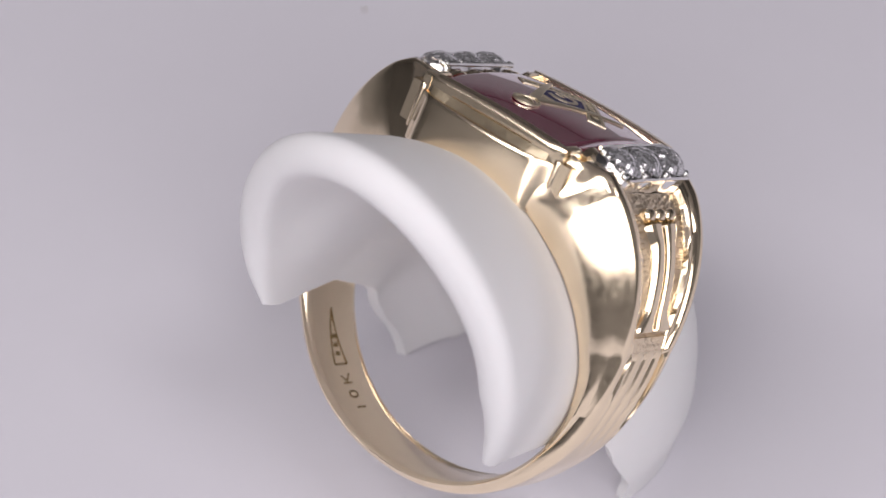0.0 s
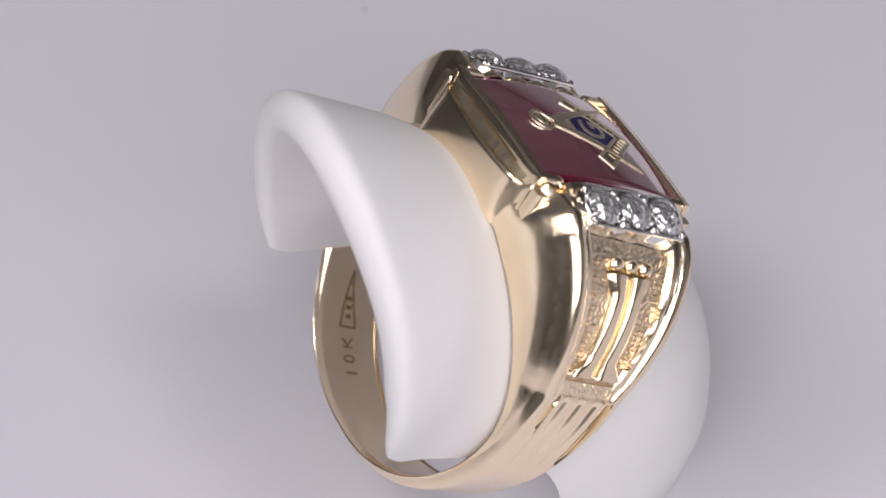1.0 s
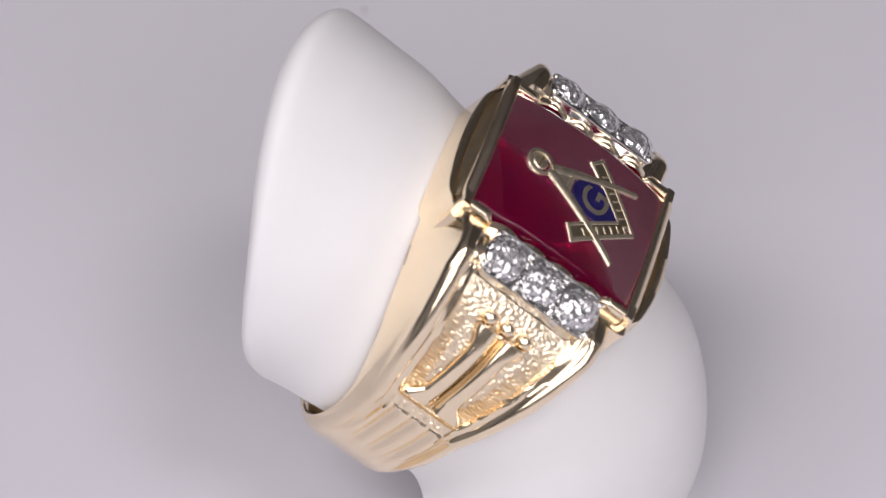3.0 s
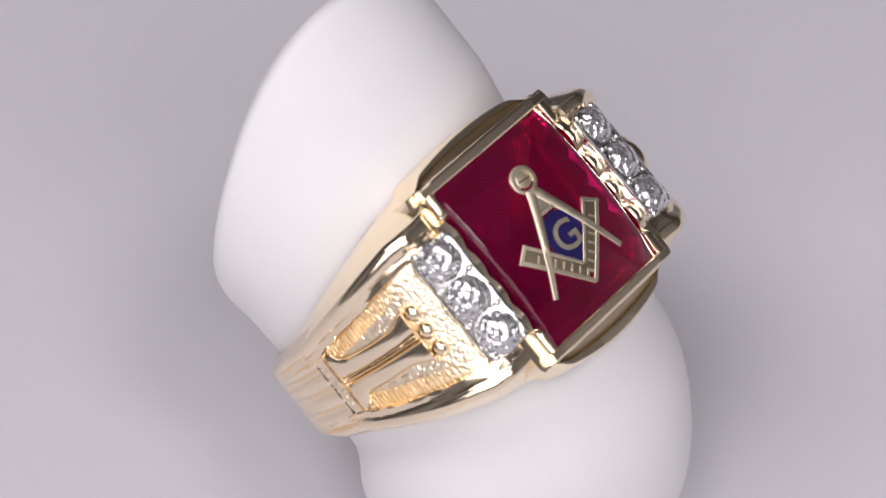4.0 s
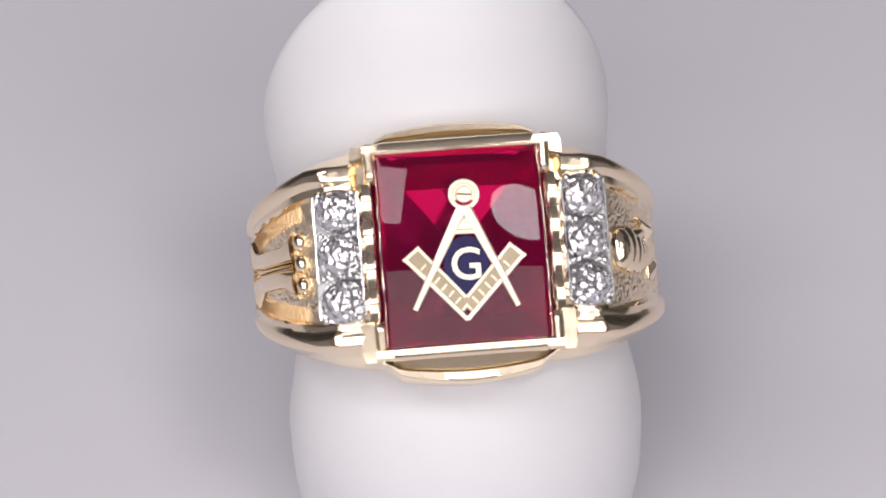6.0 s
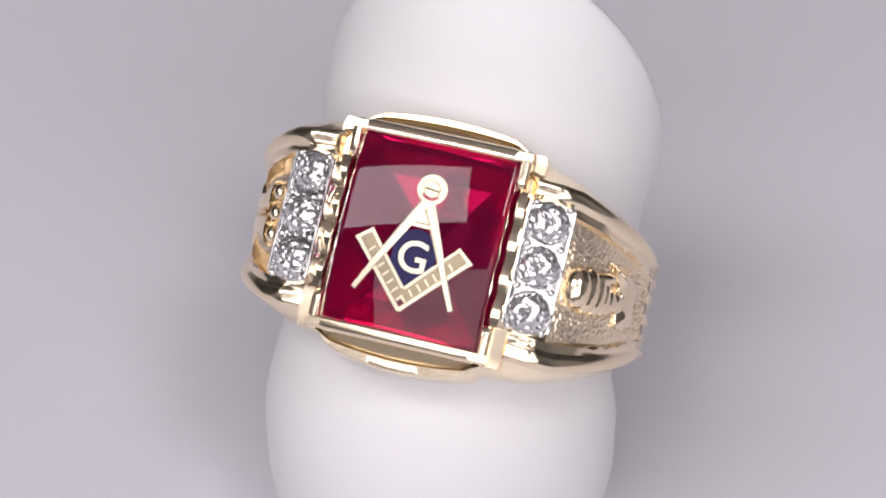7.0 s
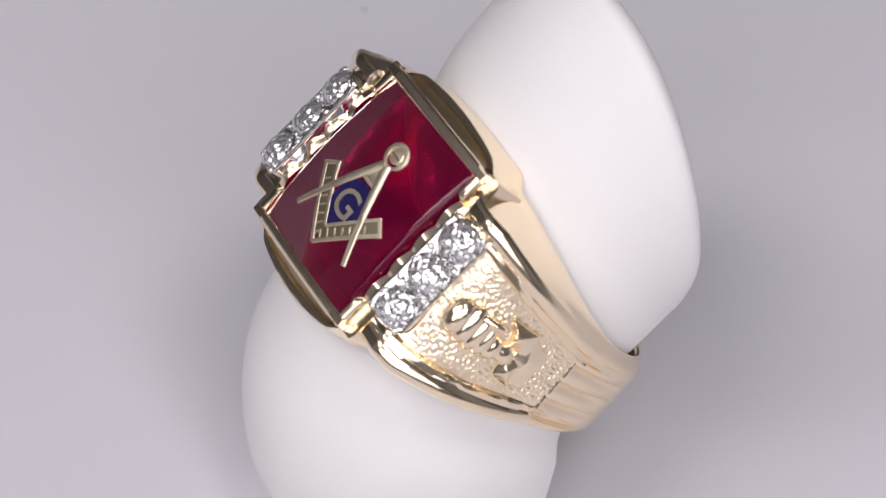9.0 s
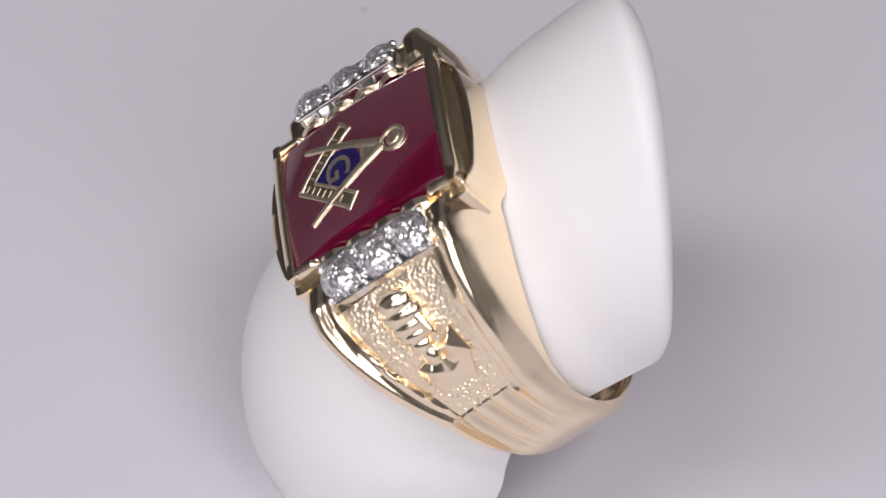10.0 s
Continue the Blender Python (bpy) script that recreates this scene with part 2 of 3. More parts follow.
def build_shank():
    bm = bmesh.new()
    loops = []
    count = 360
    for i in range(count):
        psi = -90 + 360 * i / count
        p = psi if psi <= 90 else 180 - psi
        w, wi, c0 = crest_half(p), half_width(p), centre_y(p)
        ca, sa = math.cos(radians(psi)), math.sin(radians(psi))
        fl = splay(p)                       # sides splay towards the finger
        section = []
        for j in range(71):
            y = (-1 + 2 * j / 70) * w
            section.append((outer_radius(p, y), y))
        e = section[-1][0]
        side_pts = [(e + (INNER + 0.5 - e) * k, w + (wi + fl - w) * k + 0.3 * math.sin(math.pi * k)) for k in (0.15, 0.3, 0.5, 0.7, 0.85)]
        section += side_pts + [(INNER + 0.5, wi + fl), (INNER + 0.1, wi + fl - 0.3), (INNER, wi - 0.6), (INNER, 0), (INNER, 0.6 - wi), (INNER + 0.1, 0.3 - wi - fl), (INNER + 0.5, -wi - fl)] + [(r, -y) for r, y in reversed(side_pts)]
        loops.append([(r * ca, y + c0 + SKEW * r * ca, AXIS_Z + r * sa * (1 if sa > 0 else FLAT)) for r, y in section])
    g = loft(bm, loops, caps=False)
    for j in range(len(g[0])):
        k = (j + 1) % len(g[0])
        bm.faces.new((g[-1][j], g[-1][k], g[0][k], g[0][j]))
    bm.transform(LEAN)
    return part("shank", bm, GOLD, ring, sharp=40)


shank = build_shank()


def on_shoulder(side, p, y, h):
    """A place on the sunk panel of a shoulder, h above its floor."""
    r = floor_radius(p) + h
    x = side * r * math.cos(radians(p))
    return LEAN @ Vector((x, y + centre_y(p) + SKEW * x, AXIS_Z + r * math.sin(radians(p))))


# stone --------------------------------------------------------------
SX, SY = 6.75, 7.75


def dome(x, y):
    z = 1.25 - 0.24 * (x / 4.5) ** 2 - 0.45 * (y / 5.8) ** 2
    return z - 1.2 * smooth(6.1, SX, abs(x)) ** 2


def build_stone():
    bm = bmesh.new()
    xs = [SX * math.sin(math.pi / 2 * (-1 + 2 * i / 36)) for i in range(37)]
    ys = [-SY + 2 * SY * i / 24 for i in range(25)]
    g = grid(bm, lambda x, y: (x, y, dome(x, y)), xs, ys)
    edge = [g[i][0] for i in range(37)] + [g[36][j] for j in range(1, 25)] + [g[i][24] for i in range(35, -1, -1)] + [g[0][j] for j in range(23, 0, -1)]
    lower = edge
    for inset, z in ((0.0, -0.8), (SX * 0.94, -3.5)):      # straight wall, then a hipped underside
        ring_v = [bm.verts.new((v.co.x * (1 - inset / SX), v.co.y * (1 - inset / SY), z)) for v in edge]
        for a in range(len(edge)):
            b_ = (a + 1) % len(edge)
            bm.faces.new((lower[a], lower[b_], ring_v[b_], ring_v[a]))
        lower = ring_v
    bm.faces.new(lower)
    return part("red_stone", bm, RUBY, ring, "deep red rectangular buff-top stone", sharp=50)


build_stone()


def build_cup():
    """The hipped gold cup that the stone is bedded in."""
    bm = bmesh.new()
    loops = []
    for z, k in ((-0.95, 1.0), (-3.62, 0.06), (-3.66, 0.06), (-1.1, 1.03)):
        loops.append([(sx * SX * k, sy * SY * k, z) for sx, sy in ((-1, -1), (1, -1), (1, 1), (-1, 1))])
    loft(bm, loops, caps=False)
    bm.faces.new([v for v in bm.verts if abs(v.co.z + 3.62) < 0.001])
    return part("stone_cup", bm, GOLD, ring, sharp=10)


build_cup()


# bezel: two bars with corner hooks and fan-shaped side plates ----------
def build_bar(sign):
    bm = bmesh.new()
    xs = [-7.25 + 14.5 * i / 40 for i in range(41)]
    loops = []
    for x in xs:
        top = 0.75 - 0.005 * x * x
        b_ = 0.3 + (0.95 if sign > 0 else 1.45) * max(0.0, 1 - (x / 7.4) ** 2)
        close = 1 - 0.95 * smooth(5.2, 7.3, abs(x))
        sec = [(7.5, -1.2), (7.5, top - 0.15), (7.65, top), (8.2, top - 0.05), (8.45, top - 0.3), (8.5, -0.2), (8.42, -0.5), (8.42 + 0.55 * b_, -1.35), (8.5 + 0.62 * b_, -1.0), (8.55 + 0.94 * b_, -1.0),
               (8.6 + b_, -1.15), (8.62 + b_, -1.4), (8.72 + b_, -2.4), (8.9 + 0.9 * b_, -3.6), (9.2 + 0.6 * b_, -5.2), (7.3, -5.2)]
        sec = [(8.3 + (y - 8.3) * close if y > 8.3 else y, z) for y, z in sec]
        loops.append([(x, sign * y, z) for y, z in sec])
    loft(bm, loops)
    bar = part("bezel_bar", bm, BRUSHED_GOLD, ring, sharp=45)
    bm = bmesh.new()
    loops = []
    for i in range(25):
        x = -6.0 + 12.0 * i / 24
        b_ = 0.3 + (0.95 if sign > 0 else 1.45) * (1 - (x / 7.4) ** 2)
        edge = 8.42 + 0.55 * b_ * (1 - 0.95 * smooth(5.2, 7.3, abs(x)))
        loops.append([(x, sign * y, z) for y, z in ((8.42, -1.3), (8.42, -0.42), (edge, -1.2), (edge, -1.6))])
    loft(bm, loops)
    part("stippled_groove", bm, GROOVE_SHADE, bar, "stippled groove along the bezel, its shade in the colour")
    return bar


def build_hook(sx, sy):
    """A corner claw: a rounded rim along the stone's side and a post down the corner."""
    bm = bmesh.new()
    loops = []
    for i in range(12):
        y = 5.25 + 3.15 * i / 11
        h = 0.46 - 0.6 * max(0.0, 1 - i / 2.5) ** 2 - 0.3 * smooth(8.0, 8.4, y)
        out = 7.25 - 0.2 * smooth(7.9, 8.4, y)
        loops.append([(sx * x, sy * y, z) for x, z in ((6.42, -1.6), (6.42, h - 0.2), (6.55, h), (7.0, h), (out - 0.12, h - 0.12), (out, h - 0.4), (out, -0.6), (out + 1.0, -0.65), (out + 1.0, -4.0), (7.0, -4.0))])
    loft(bm, loops)
    loops = []
    for z, w in ((-4.6, 0.25), (-4.2, 0.42), (-0.9, 0.46), (-0.6, 0.42), (-0.45, 0.25)):
        loops.append([(sx * (6.98 + w * 0.8 * math.cos(a)), sy * (8.12 + 0.42 * w / 0.46 * math.sin(a)), z) for a in [2 * math.pi * k / 14 for k in range(14)]])
    loft(bm, loops)
    return part("corner_claw", bm, BRUSHED_GOLD, ring, sharp=45)


def build_side_wall(sx):
    bm = bmesh.new()
    loops = []
    for i in range(61):
        y = -5.35 + 10.7 * i / 60
        h = 0.05 + 0.45 * abs(math.sin(math.pi * (y + 5.35) / 2.675))
        loops.append([(sx * x, y, z) for x, z in ((6.78, -3.4), (6.78, h - 0.1), (6.9, h), (7.5, h - 0.1), (7.9, h - 0.6), (7.9, -3.4))])
    loft(bm, loops)
    return part("scalloped_wall", bm, GOLD, ring, "scalloped gold wall beside the stone")


for sgn in (-1, 1):
    build_bar(sgn)
    for sx in (-1, 1):
        build_hook(sx, sgn)
    build_side_wall(sgn)


# side stones ---------------------------------------------------------
def brilliant(seed):
    """A round cut stone of radius 1 with its girdle at z = 0 and many small facets."""
    rnd = random.Random(seed)
    bm = bmesh.new()
    turn = rnd.uniform(0, 6.3)
    for r, z, k in ((0.0, 0.56, 1), (0.30, 0.53, 6), (0.50, 0.46, 9), (0.70, 0.35, 13), (0.86, 0.21, 15), (1.0, 0.03, 20), (1.0, -0.04, 18), (0.6, -0.45, 8)):
        for i in range(k):
            a = turn * k + 2 * math.pi * (i + rnd.uniform(-0.18, 0.18)) / k
            rr = r * rnd.uniform(0.96, 1.03)
            bm.verts.new((rr * math.cos(a), rr * math.sin(a), z + rnd.uniform(-0.035, 0.035) * (z > 0.1)))
    bm.verts.new((0, 0, -0.86))
    out = bmesh.ops.convex_hull(bm, input=bm.verts)
    loose = [v for v in bm.verts if not v.link_faces]
    bmesh.ops.delete(bm, geom=loose, context="VERTS")
    bmesh.ops.scale(bm, vec=(1.62, 1.68, 1.3), verts=bm.verts)
    return finish(bm, "clear_stone", DIAMOND, sharp=1)


BRILLIANTS = [brilliant(k) for k in (3, 8, 15)]


def build_gallery(side):
    """White gold plate with three stones on a shoulder."""
    turn = Matrix.Translation((side * 9.45, -0.15, -0.17 - 0.17 * side)) @ Matrix.Rotation(radians(side * 20), 4, "Y")
    centres = (3.45, 0.0, -3.45)
    bm = bmesh.new()
    out = []
    for i in range(60):                       # three-lobed outline
        a = 2 * math.pi * i / 60
        y = 5.3 * math.sin(a)
        lob = 1.9 - 0.16 * (1 - abs(math.cos(math.pi * (y / 3.45)))) - 0.5 * smooth(4.4, 5.3, abs(y))
        x = lob * (1 if math.cos(a) > 0 else -1) * min(1, abs(math.cos(a)) * 2.6)
        out.append((x, y))
    loft(bm, [[(x * 1.0, y, -2.6) for x, y in out], [(x, y, 0.25) for x, y in out], [(x * 0.92, y * 0.98, 0.42) for x, y in out], [(x * 0.6, y * 0.9, 0.32) for x, y in out]])
    bm.transform(turn)
    plate = part("stone_plate", bm, WHITE_GOLD, ring, "white gold plate set with clear stones", sharp=40)
    for k, y in enumerate(centres):
        gem = new("clear_stone", BRILLIANTS[k])
        gem.parent = plate
        m = turn @ Matrix.Translation((0, y, 0.62)) @ Matrix.Rotation(radians(17 * k + 9 * side), 4, "Z") @ Matrix.Rotation(radians(4 - 4 * k), 4, "X")
        gem.matrix_basis = Matrix.Translation(m.translation * U) @ m.to_3x3().to_4x4()
        if k == 0:
            tagged(gem, "round brilliant-cut clear stone")
    for y in (5.0, 1.72, -1.72, -5.0):
        for x in (-1.35, -0.85, 0.85, 1.35):
            near = abs(x) < 1
            bm = bmesh.new()
            ball(bm, turn @ Vector((x, y * (0.9 if near else 0.97), 0.44 if near else 0.4)), (0.22, 0.22, 0.26) if near else (0.3, 0.3, 0.3), 10)
            part("bead_prong", bm, WHITE_GOLD, plate)
    for x in (-1.82, 1.82):                   # thin bright rim along each long edge
        bm = bmesh.new()
        loops = []
        for i in range(25):
            y = -4.75 + 9.5 * i / 24
            dip = 0.10 * (1 - abs(math.cos(math.pi * y / 3.45)))
            cx = x * (1 - 0.25 * dip)
            loops.append([turn @ Vector((cx + 0.13 * math.cos(q), y, 0.36 + 0.2 * math.sin(q))) for q in [2 * math.pi * k / 8 for k in range(8)]])
        loft(bm, loops)
        part("plate_rim", bm, WHITE_GOLD, plate)


for side in (-1, 1):
    build_gallery(side)


# emblem on the stone ---------------------------------------------------
RELIEF = 0.45                  # the emblem lies nearly flush in the stone


def strip(bm, a, b_, wa, wb, low, high, steps=8):
    """A bar lying on the stone from a to b, wa and wb wide at its ends."""
    high *= RELIEF
    d = Vector((b_[0] - a[0], b_[1] - a[1])).normalized()
    nx, ny = -d.y, d.x
    loops = []
    for i in range(steps + 1):
        k = i / steps
        x, y = a[0] + (b_[0] - a[0]) * k, a[1] + (b_[1] - a[1]) * k
        w = (wa + (wb - wa) * k) / 2
        loop = []
        for s, h in ((-1, low), (-1, high * 0.7), (-0.75, high), (0.75, high), (1, high * 0.7), (1, low)):
            px, py = x + nx * w * s, y + ny * w * s
            loop.append((px, py, dome(px, py) + h))
        loops.append(loop)
    loft(bm, loops)


def build_emblem():
    emblem = new("emblem")
    emblem.parent = ring
    tagged(emblem, "pale gold square and compass emblem")
    emblem.rotation_euler = (0, 0, radians(-1.5))
    for sx in (-1, 1):
        bm = bmesh.new()
        strip(bm, (0, -5.75), (sx * 4.55, -0.95), 0.35, 0.35, -0.1, 0.24)          # outer rim
        strip(bm, (sx * 0.05, -4.05), (sx * 3.5, -0.2), 0.28, 0.28, -0.1, 0.24)  # inner rim
        strip(bm, (sx * 3.4, -0.1), (sx * 4.68, -1.1), 0.32, 0.32, -0.1, 0.24, 3)
        for i in range(7):
            k = (i + 0.7) / 8.5
            x, y = 4.3 * k, -5.4 + 4.5 * k
            strip(bm, (sx * x, y), (sx * (x - 0.42), y + 0.45), 0.18, 0.18, 0, 0.21, 1)
        arm = part("square_arm", bm, PALE_GOLD, emblem)
        bm = bmesh.new()
        strip(bm, (sx * 0.05, -4.95), (sx * 4.0, -0.6), 1.4, 1.4, -0.1, 0.12)
        part("arm_recess", bm, RECESS_SHADE, arm)
        bm = bmesh.new()
        strip(bm, (sx * 0.15 + 0.15, 2.8), (sx * 3.95, -4.85), 0.85, 0.42, 0.0, 0.36, 10)
        part("compass_leg", bm, PALE_GOLD, emblem)
    bm = bmesh.new()
    strip(bm, (-0.9, 0.95), (1.0, 0.95), 0.35, 0.35, -0.05, 0.3, 3)
    strip(bm, (-0.5, 1.6), (0.7, 1.6), 0.9, 0.9, -0.05, 0.25, 3)
    part("compass_bridge", bm, PALE_GOLD, emblem)
    bm = bmesh.new()
    cx, cy = 0.2, 3.85
    loops = []
    for r, h in ((1.2, -0.1), (1.2, 0.3), (1.08, 0.38), (0.9, 0.36), (0.84, 0.08), (0.68, 0.08), (0.58, 0.34), (0.02, 0.42)):
        loops.append([(cx + r * math.cos(a), cy + r * math.sin(a), dome(cx, cy) + h * RELIEF) for a in [2 * math.pi * i / 28 for i in range(28)]])
    loft(bm, loops)
    part("compass_hinge", bm, PALE_GOLD, emblem)
    bm = bmesh.new()
    strip(bm, (cx - 0.55, cy + 0.05), (cx + 0.55, cy - 0.05), 0.16, 0.16, 0.2, 0.45, 1)
    part("hinge_slot", bm, STAMP, emblem)
    bm = bmesh.new()
    outline = [(0.15 + 1.75 * math.cos(a), -1.35 + 2.0 * math.sin(a)) for a in [math.pi * i / 12 for i in range(13)]] + [(-1.6, -2.3), (0.1, -4.1), (1.8, -2.3)]
    prism(bm, outline, lambda x, y: dome(x, y) - 0.1, lambda x, y: dome(x, y) + 0.065, 0.02)
    part("enamel_field", bm, ENAMEL, emblem, "dark blue enamel field")
    bm = text_mesh("G", 3.5, 0.03)
    for v in bm.verts:
        x, y = v.co.x + 0.12, v.co.y - 1.65
        v.co = (x, y, dome(x, y) + (0.12 if v.co.z > 0 else 0.0))
    part("letter_g", bm, PALE_GOLD, emblem, "raised gold letter G")


build_emblem()


# shoulder reliefs ------------------------------------------------------
def stipple(side):
    """Matt pebbled ground of a shoulder panel."""
    bm = bmesh.new()
    angles = [18.8 + 38.6 * i / 190 for i in range(191)]

    def at(p, v):
        y = v * (panel_half(p) - 0.08)
        q = Vector((p * 0.32 * 4.6, y * 4.6, side * 7.0))
        h = noise.noise(q) * 0.11 + noise.noise(q * 0.37) * 0.05
        return on_shoulder(side, p, y, 0.1 + h * (1 - abs(v) ** 6))
    grid(bm, at, angles, [-1 + 2 * j / 90 for j in range(91)])
    return part("pebbled_ground", bm, GOLD_MATT, ring, "matt pebbled gold ground of the shoulder panel", sharp=180)


def relief_strip(bm, side, a, b_, wa, wb, ha, hb, steps=10, bow=0.0):
    """A rounded bar on a shoulder panel from (angle, y) a to b."""
    loops = []
    for i in range(steps + 1):
        k = i / steps
        p, y = a[0] + (b_[0] - a[0]) * k, a[1] + (b_[1] - a[1]) * k + bow * math.sin(math.pi * k)
        w, h = (wa + (wb - wa) * k) / 2, ha + (hb - ha) * k
        loops.append([on_shoulder(side, p, y + w * math.cos(q), -0.15 + (h + 0.15) * math.sin(q)) for q in [math.pi * j / 8 for j in range(9)]])
    loft(bm, loops)


def fuse(bm, voxel):
    """Overlapping lumps melted into one cast form."""
    me = bpy.data.meshes.new("lumps")
    bmesh.ops.recalc_face_normals(bm, faces=bm.faces)
    bm.to_mesh(me)
    bm.free()
    ob = new("lumps", me)
    mod = ob.modifiers.new("melt", "REMESH")
    mod.mode, mod.voxel_size = "VOXEL", voxel
    soft = ob.modifiers.new("soft", "SMOOTH")
    soft.factor, soft.iterations = 0.5, 2
    dg = bpy.context.evaluated_depsgraph_get()
    cast = bpy.data.meshes.new_from_object(ob.evaluated_get(dg))
    out = bmesh.new()
    out.from_mesh(cast)
    bpy.data.objects.remove(ob)
    bpy.data.meshes.remove(me)
    bpy.data.meshes.remove(cast)
    return out


def build_column():
    column = new("column_relief")
    column.parent = ring
    tagged(column, "raised fluted column relief on the shoulder")

    def shaft(y0, spread, height):
        """A round-shouldered half of the shaft, flared at its foot and its head."""
        bm = bmesh.new()
        loops = []
        for i in range(25):
            k = i / 24
            p = 25 + 24.5 * k
            flare = 0.75 * (1 - smooth(0, 0.22, k)) + 0.45 * smooth(0.8, 1, k)
            a, b_ = y0, y0 + spread * (1 + flare)
            loop = []
            for j in range(11):
                q = j / 10
                h = height * (1 - (2 * q - 1) ** 4) ** 0.6 * (0.85 + 0.15 * k)
                loop.append(on_shoulder(-1, p, a + (b_ - a) * q, h - 0.05))
            loops.append(loop)
        loft(bm, loops)
        part("flute", bm, GOLD, column, sharp=60)
    shaft(0.12, 1.6, 0.9)
    shaft(-0.12, -1.6, 0.9)
    bm = bmesh.new()
    relief_strip(bm, -1, (49, 0.0), (25.5, 0.0), 0.24, 0.3, 0.95, 0.85)
    part("centre_fillet", bm, GOLD, column)
    bm = bmesh.new()
    relief_strip(bm, -1, (50, -2.3), (50, 2.3), 0.7, 0.7, 0.8, 0.8, 8)
    part("capital", bm, GOLD, column)
    for y in (-1.7, 0.0, 1.7):
        bm = bmesh.new()
        ball(bm, on_shoulder(-1, 51.8, y, 0.25), (0.62, 0.75, 0.7), 12)
        part("capital_scroll", bm, GOLD, column)
    bm = bmesh.new()
    relief_strip(bm, -1, (23.6, -2.5), (23.6, 2.5), 0.8, 0.8, 0.55, 0.55, 8)
    part("column_base", bm, GOLD_MATT, column)
    for s in (-1, 1):
        bm = bmesh.new()
        for i in range(22):
            p = 26 + 26 * i / 21
            e = panel_half(p) - 0.3
            relief_strip(bm, -1, (p, s * (e - 0.9)), (p, s * e), 0.34, 0.34, 0.4, 0.4, 2)
        tagged(part("ribbed_border", bm, GOLD_MATT, ring), kind="stuff")


def build_bust():
    """A small head in a banded headdress over pointed shoulders, cast in one."""
    bm = bmesh.new()

    def blob(p, y, h, radii, spin=0.0):
        ball(bm, on_shoulder(1, p, y, h), radii, 16, Matrix.Rotation(radians(90 - p), 4, "Y") @ Matrix.Rotation(radians(spin), 4, "Z"))

    def facet(outline, low, crown, peak):
        base = [on_shoulder(1, p, y, -0.1) for p, y in outline]
        rim = [on_shoulder(1, p, y, low) for p, y in outline]
        top = [on_shoulder(1, crown[0] + (p - crown[0]) * 0.15, crown[1] + (y - crown[1]) * 0.15, peak) for p, y in outline]
        loft(bm, [base, rim, top])
    blob(52.5, -0.15, 0.25, (1.15, 1.75, 1.15))          # crown of the head
    blob(49.5, -0.15, 0.2, (1.0, 1.95, 1.05))
    blob(46.6, -0.2, 0.15, (0.8, 1.85, 1.0))             # bands of the headdress
    blob(44.3, -0.3, 0.1, (0.7, 1.6, 0.9))
    blob(47.0, 1.0, 0.2, (1.9, 0.55, 0.75), 12)          # lappet beside the face
    blob(42.0, -0.5, 0.05, (0.9, 1.15, 0.75))            # chin
    blob(39.5, -0.35, 0.0, (1.3, 0.85, 0.7))             # neck
    facet([(42.5, 2.6), (38.5, 0.5), (33.0, 0.6), (33.5, 2.5)], 0.35, (38.5, 1.6), 1.15)      # shoulder points
    facet([(38.5, -0.2), (37.0, -2.2), (31.5, -2.4), (32.0, -0.2)], 0.3, (34.5, -1.2), 0.95)
    facet([(35.0, 2.5), (36.0, 0.0), (35.5, -2.4), (27.5, -1.9), (27.0, 1.2)], 0.3, (31.0, 0.0), 0.7)
    return part("bust_relief", fuse(bm, 0.09), GOLD, ring, "small raised carved bust on the shoulder", sharp=50)


stipple(-1)
stipple(1)
build_column()
build_bust()
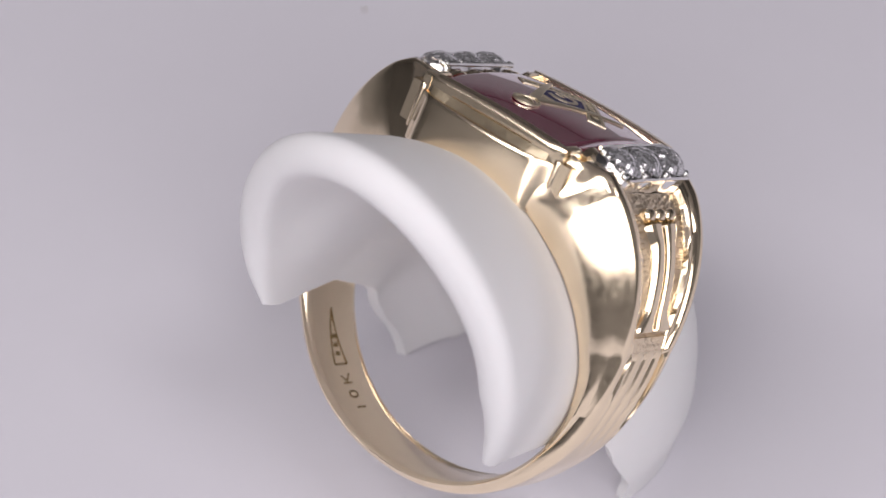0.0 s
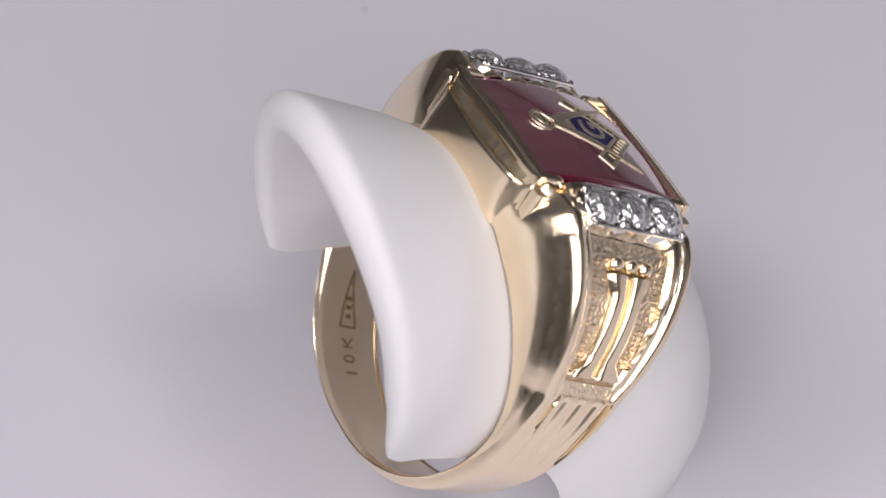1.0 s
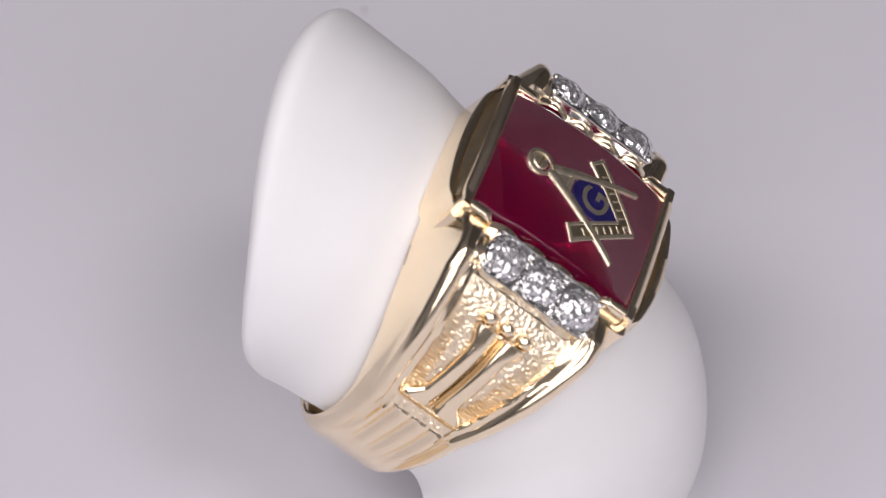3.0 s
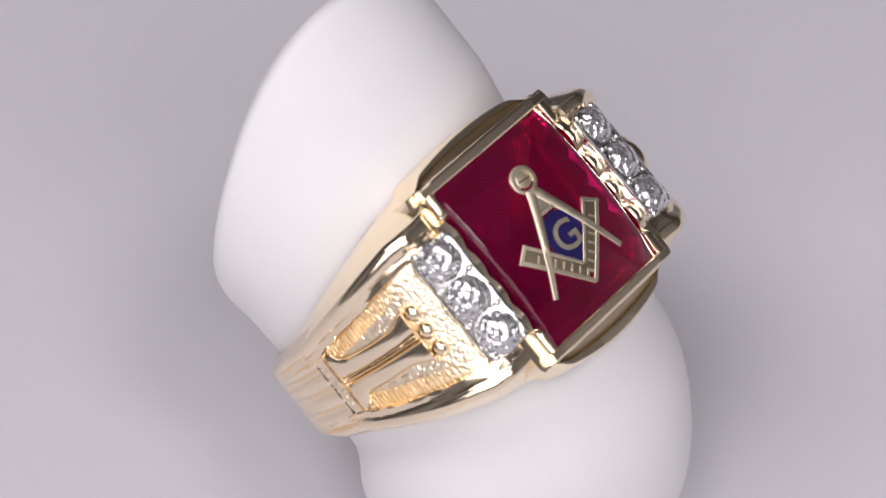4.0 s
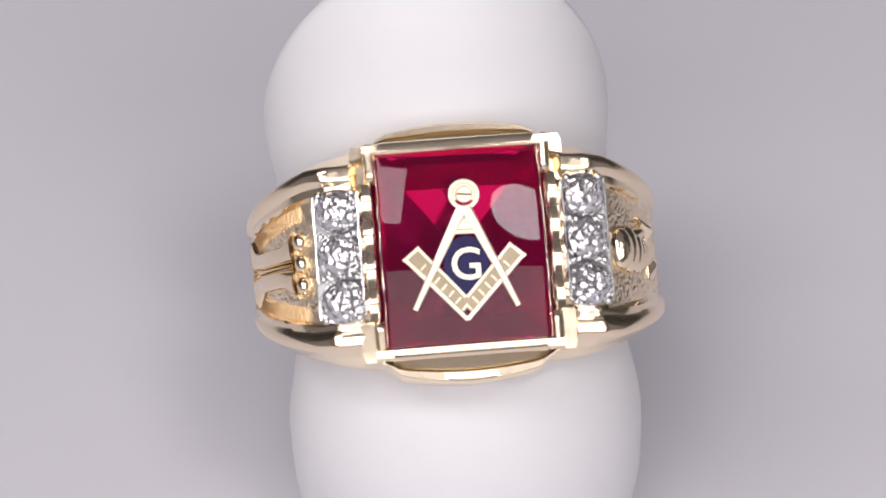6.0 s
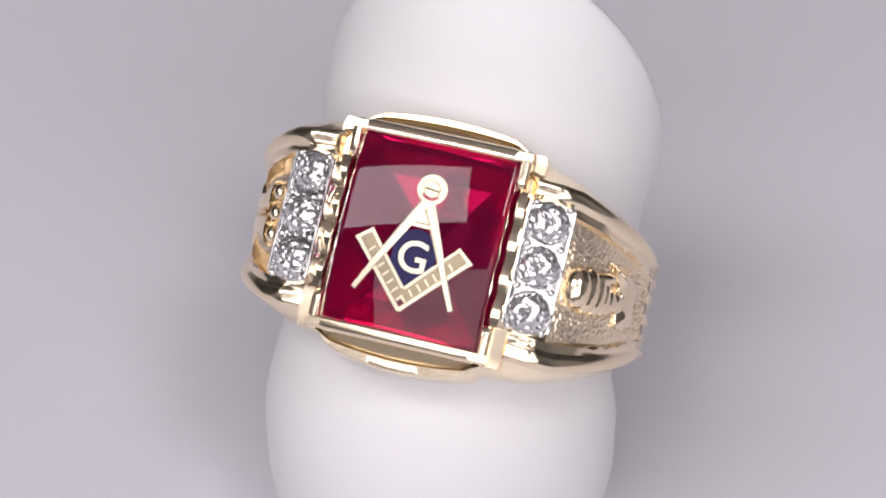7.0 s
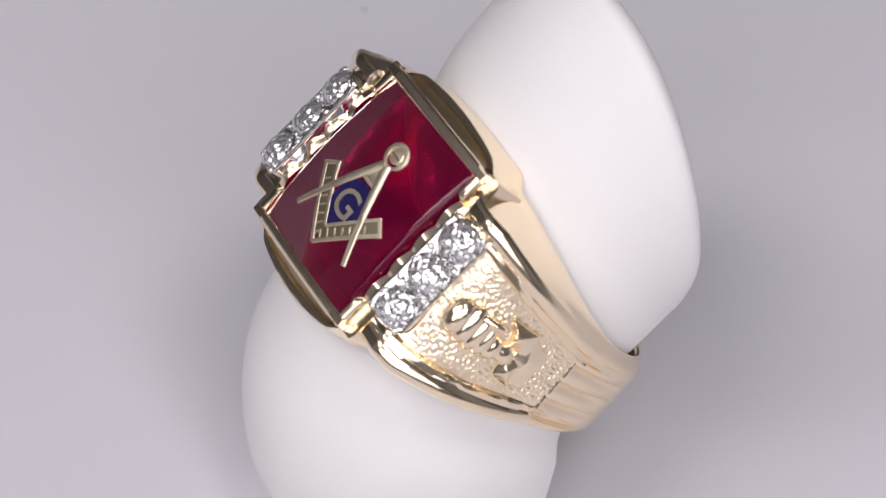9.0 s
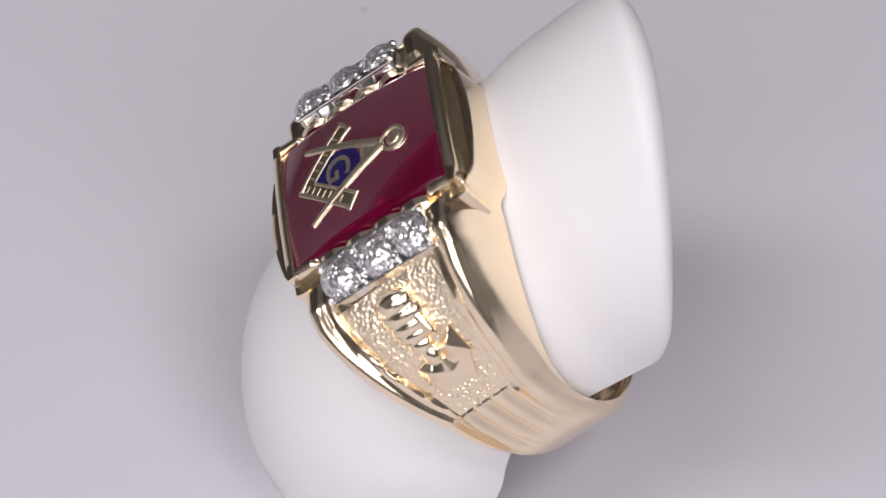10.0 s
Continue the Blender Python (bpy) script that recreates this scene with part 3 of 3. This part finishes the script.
# hallmark stamped inside the band ---------------------------------------
def build_hallmark():
    def wrap(bm, mid):
        for v in bm.verts:
            a = radians(mid) + v.co.x / INNER
            r = INNER - (0.03 if v.co.z > 0 else -0.05)
            v.co = LEAN @ Vector((r * math.cos(a), v.co.y - 1.3, AXIS_Z + r * math.sin(a) * FLAT))
    bm = text_mesh("10K", 1.8, 0.0, 1.5)
    bmesh.ops.subdivide_edges(bm, edges=[e for e in bm.edges if e.calc_length() > 0.4], cuts=1)
    wrap(bm, -60)
    part("hallmark", bm, STAMP, shank, "stamped 10K mark")
    bm = bmesh.new()
    pts = [(-2.6, -0.9), (2.6, 0.0), (-2.6, 0.9)]
    for a, b_ in zip(pts, pts[1:] + pts[:1]):
        d = (Vector(b_) - Vector(a)).normalized() * 0.09
        for i in range(6):
            p0, p1 = Vector(a).lerp(Vector(b_), i / 6), Vector(a).lerp(Vector(b_), (i + 1) / 6)
            q = [(p0.x - d.y, p0.y + d.x), (p1.x - d.y, p1.y + d.x), (p1.x + d.y, p1.y - d.x), (p0.x + d.y, p0.y - d.x)]
            loft(bm, [[(x, y, -0.1) for x, y in q], [(x, y, 0.1) for x, y in q]])
    for x in (-1.6, -0.8, 0.0):              # small unreadable marks inside the outline
        q = [(x - 0.2, -0.3), (x + 0.2, -0.3), (x + 0.2, 0.3), (x - 0.2, 0.3)]
        loft(bm, [[(a, b_, -0.1) for a, b_ in q], [(a, b_, 0.1) for a, b_ in q]])
    wrap(bm, -38)
    part("maker_mark", bm, STAMP, shank, "stamped pointed outline")


build_hallmark()

# ---------------------------------------------------------------- turning
# ring space to turntable space: x across the stone, y along the finger, z out of the stone
TURN = Matrix(((0.910615, -0.327505, 0.252034), (0.412938, 0.745066, -0.523793), (-0.016237, 0.581048, 0.813707))).to_4x4()
SEAT = Matrix.Translation((0.001747, -0.006117, 0.006579)) @ TURN


# seconds, turn in degrees, and the small sideways and upward wobble of the turntable in hundredths of a millimetre
TURNS = ((0.0, 111.42, -10, 14), (0.5, 100.10, -12, 6), (1.0, 89.63, -5, 3), (1.5, 77.68, -8, 6), (2.0, 68.61, 7, -6), (2.5, 56.70, 5, -13),
         (2.7, 53.2, 1, -12), (3.25, 39.6, 7, -11), (3.8, 26.6, 10, -10), (4.0, 23.49, 7, -13), (4.5, 10.81, 0, 1), (5.0, 0.0, 17, -11), (5.5, -10.73, 11, -1),
         (5.7, -14.8, 0, -6), (6.25, -27.3, -12, -8), (6.8, -39.6, -20, -10), (7.0, -43.56, -17, -10), (7.5, -53.50, 7, 8), (8.0, -63.57, -6, 6),
         (8.5, -73.95, 6, 12), (9.0, -86.41, 0, 10), (9.5, -94.50, 8, 19), (10.0, -108.44, 2, 6))


def table_pose(angle, side, rise):
    shift = Vector((side, rise * math.sin(TILT), rise * math.cos(TILT))) * 1e-5
    return Matrix.Translation(shift + Vector((0, 0, LIFT))) @ Matrix.Rotation(radians(angle), 4, "Z") @ SEAT


def motions():
    for thing in (ring, stand):
        walk(thing, [(t, table_pose(*row)) for t, *row in TURNS])


motions()
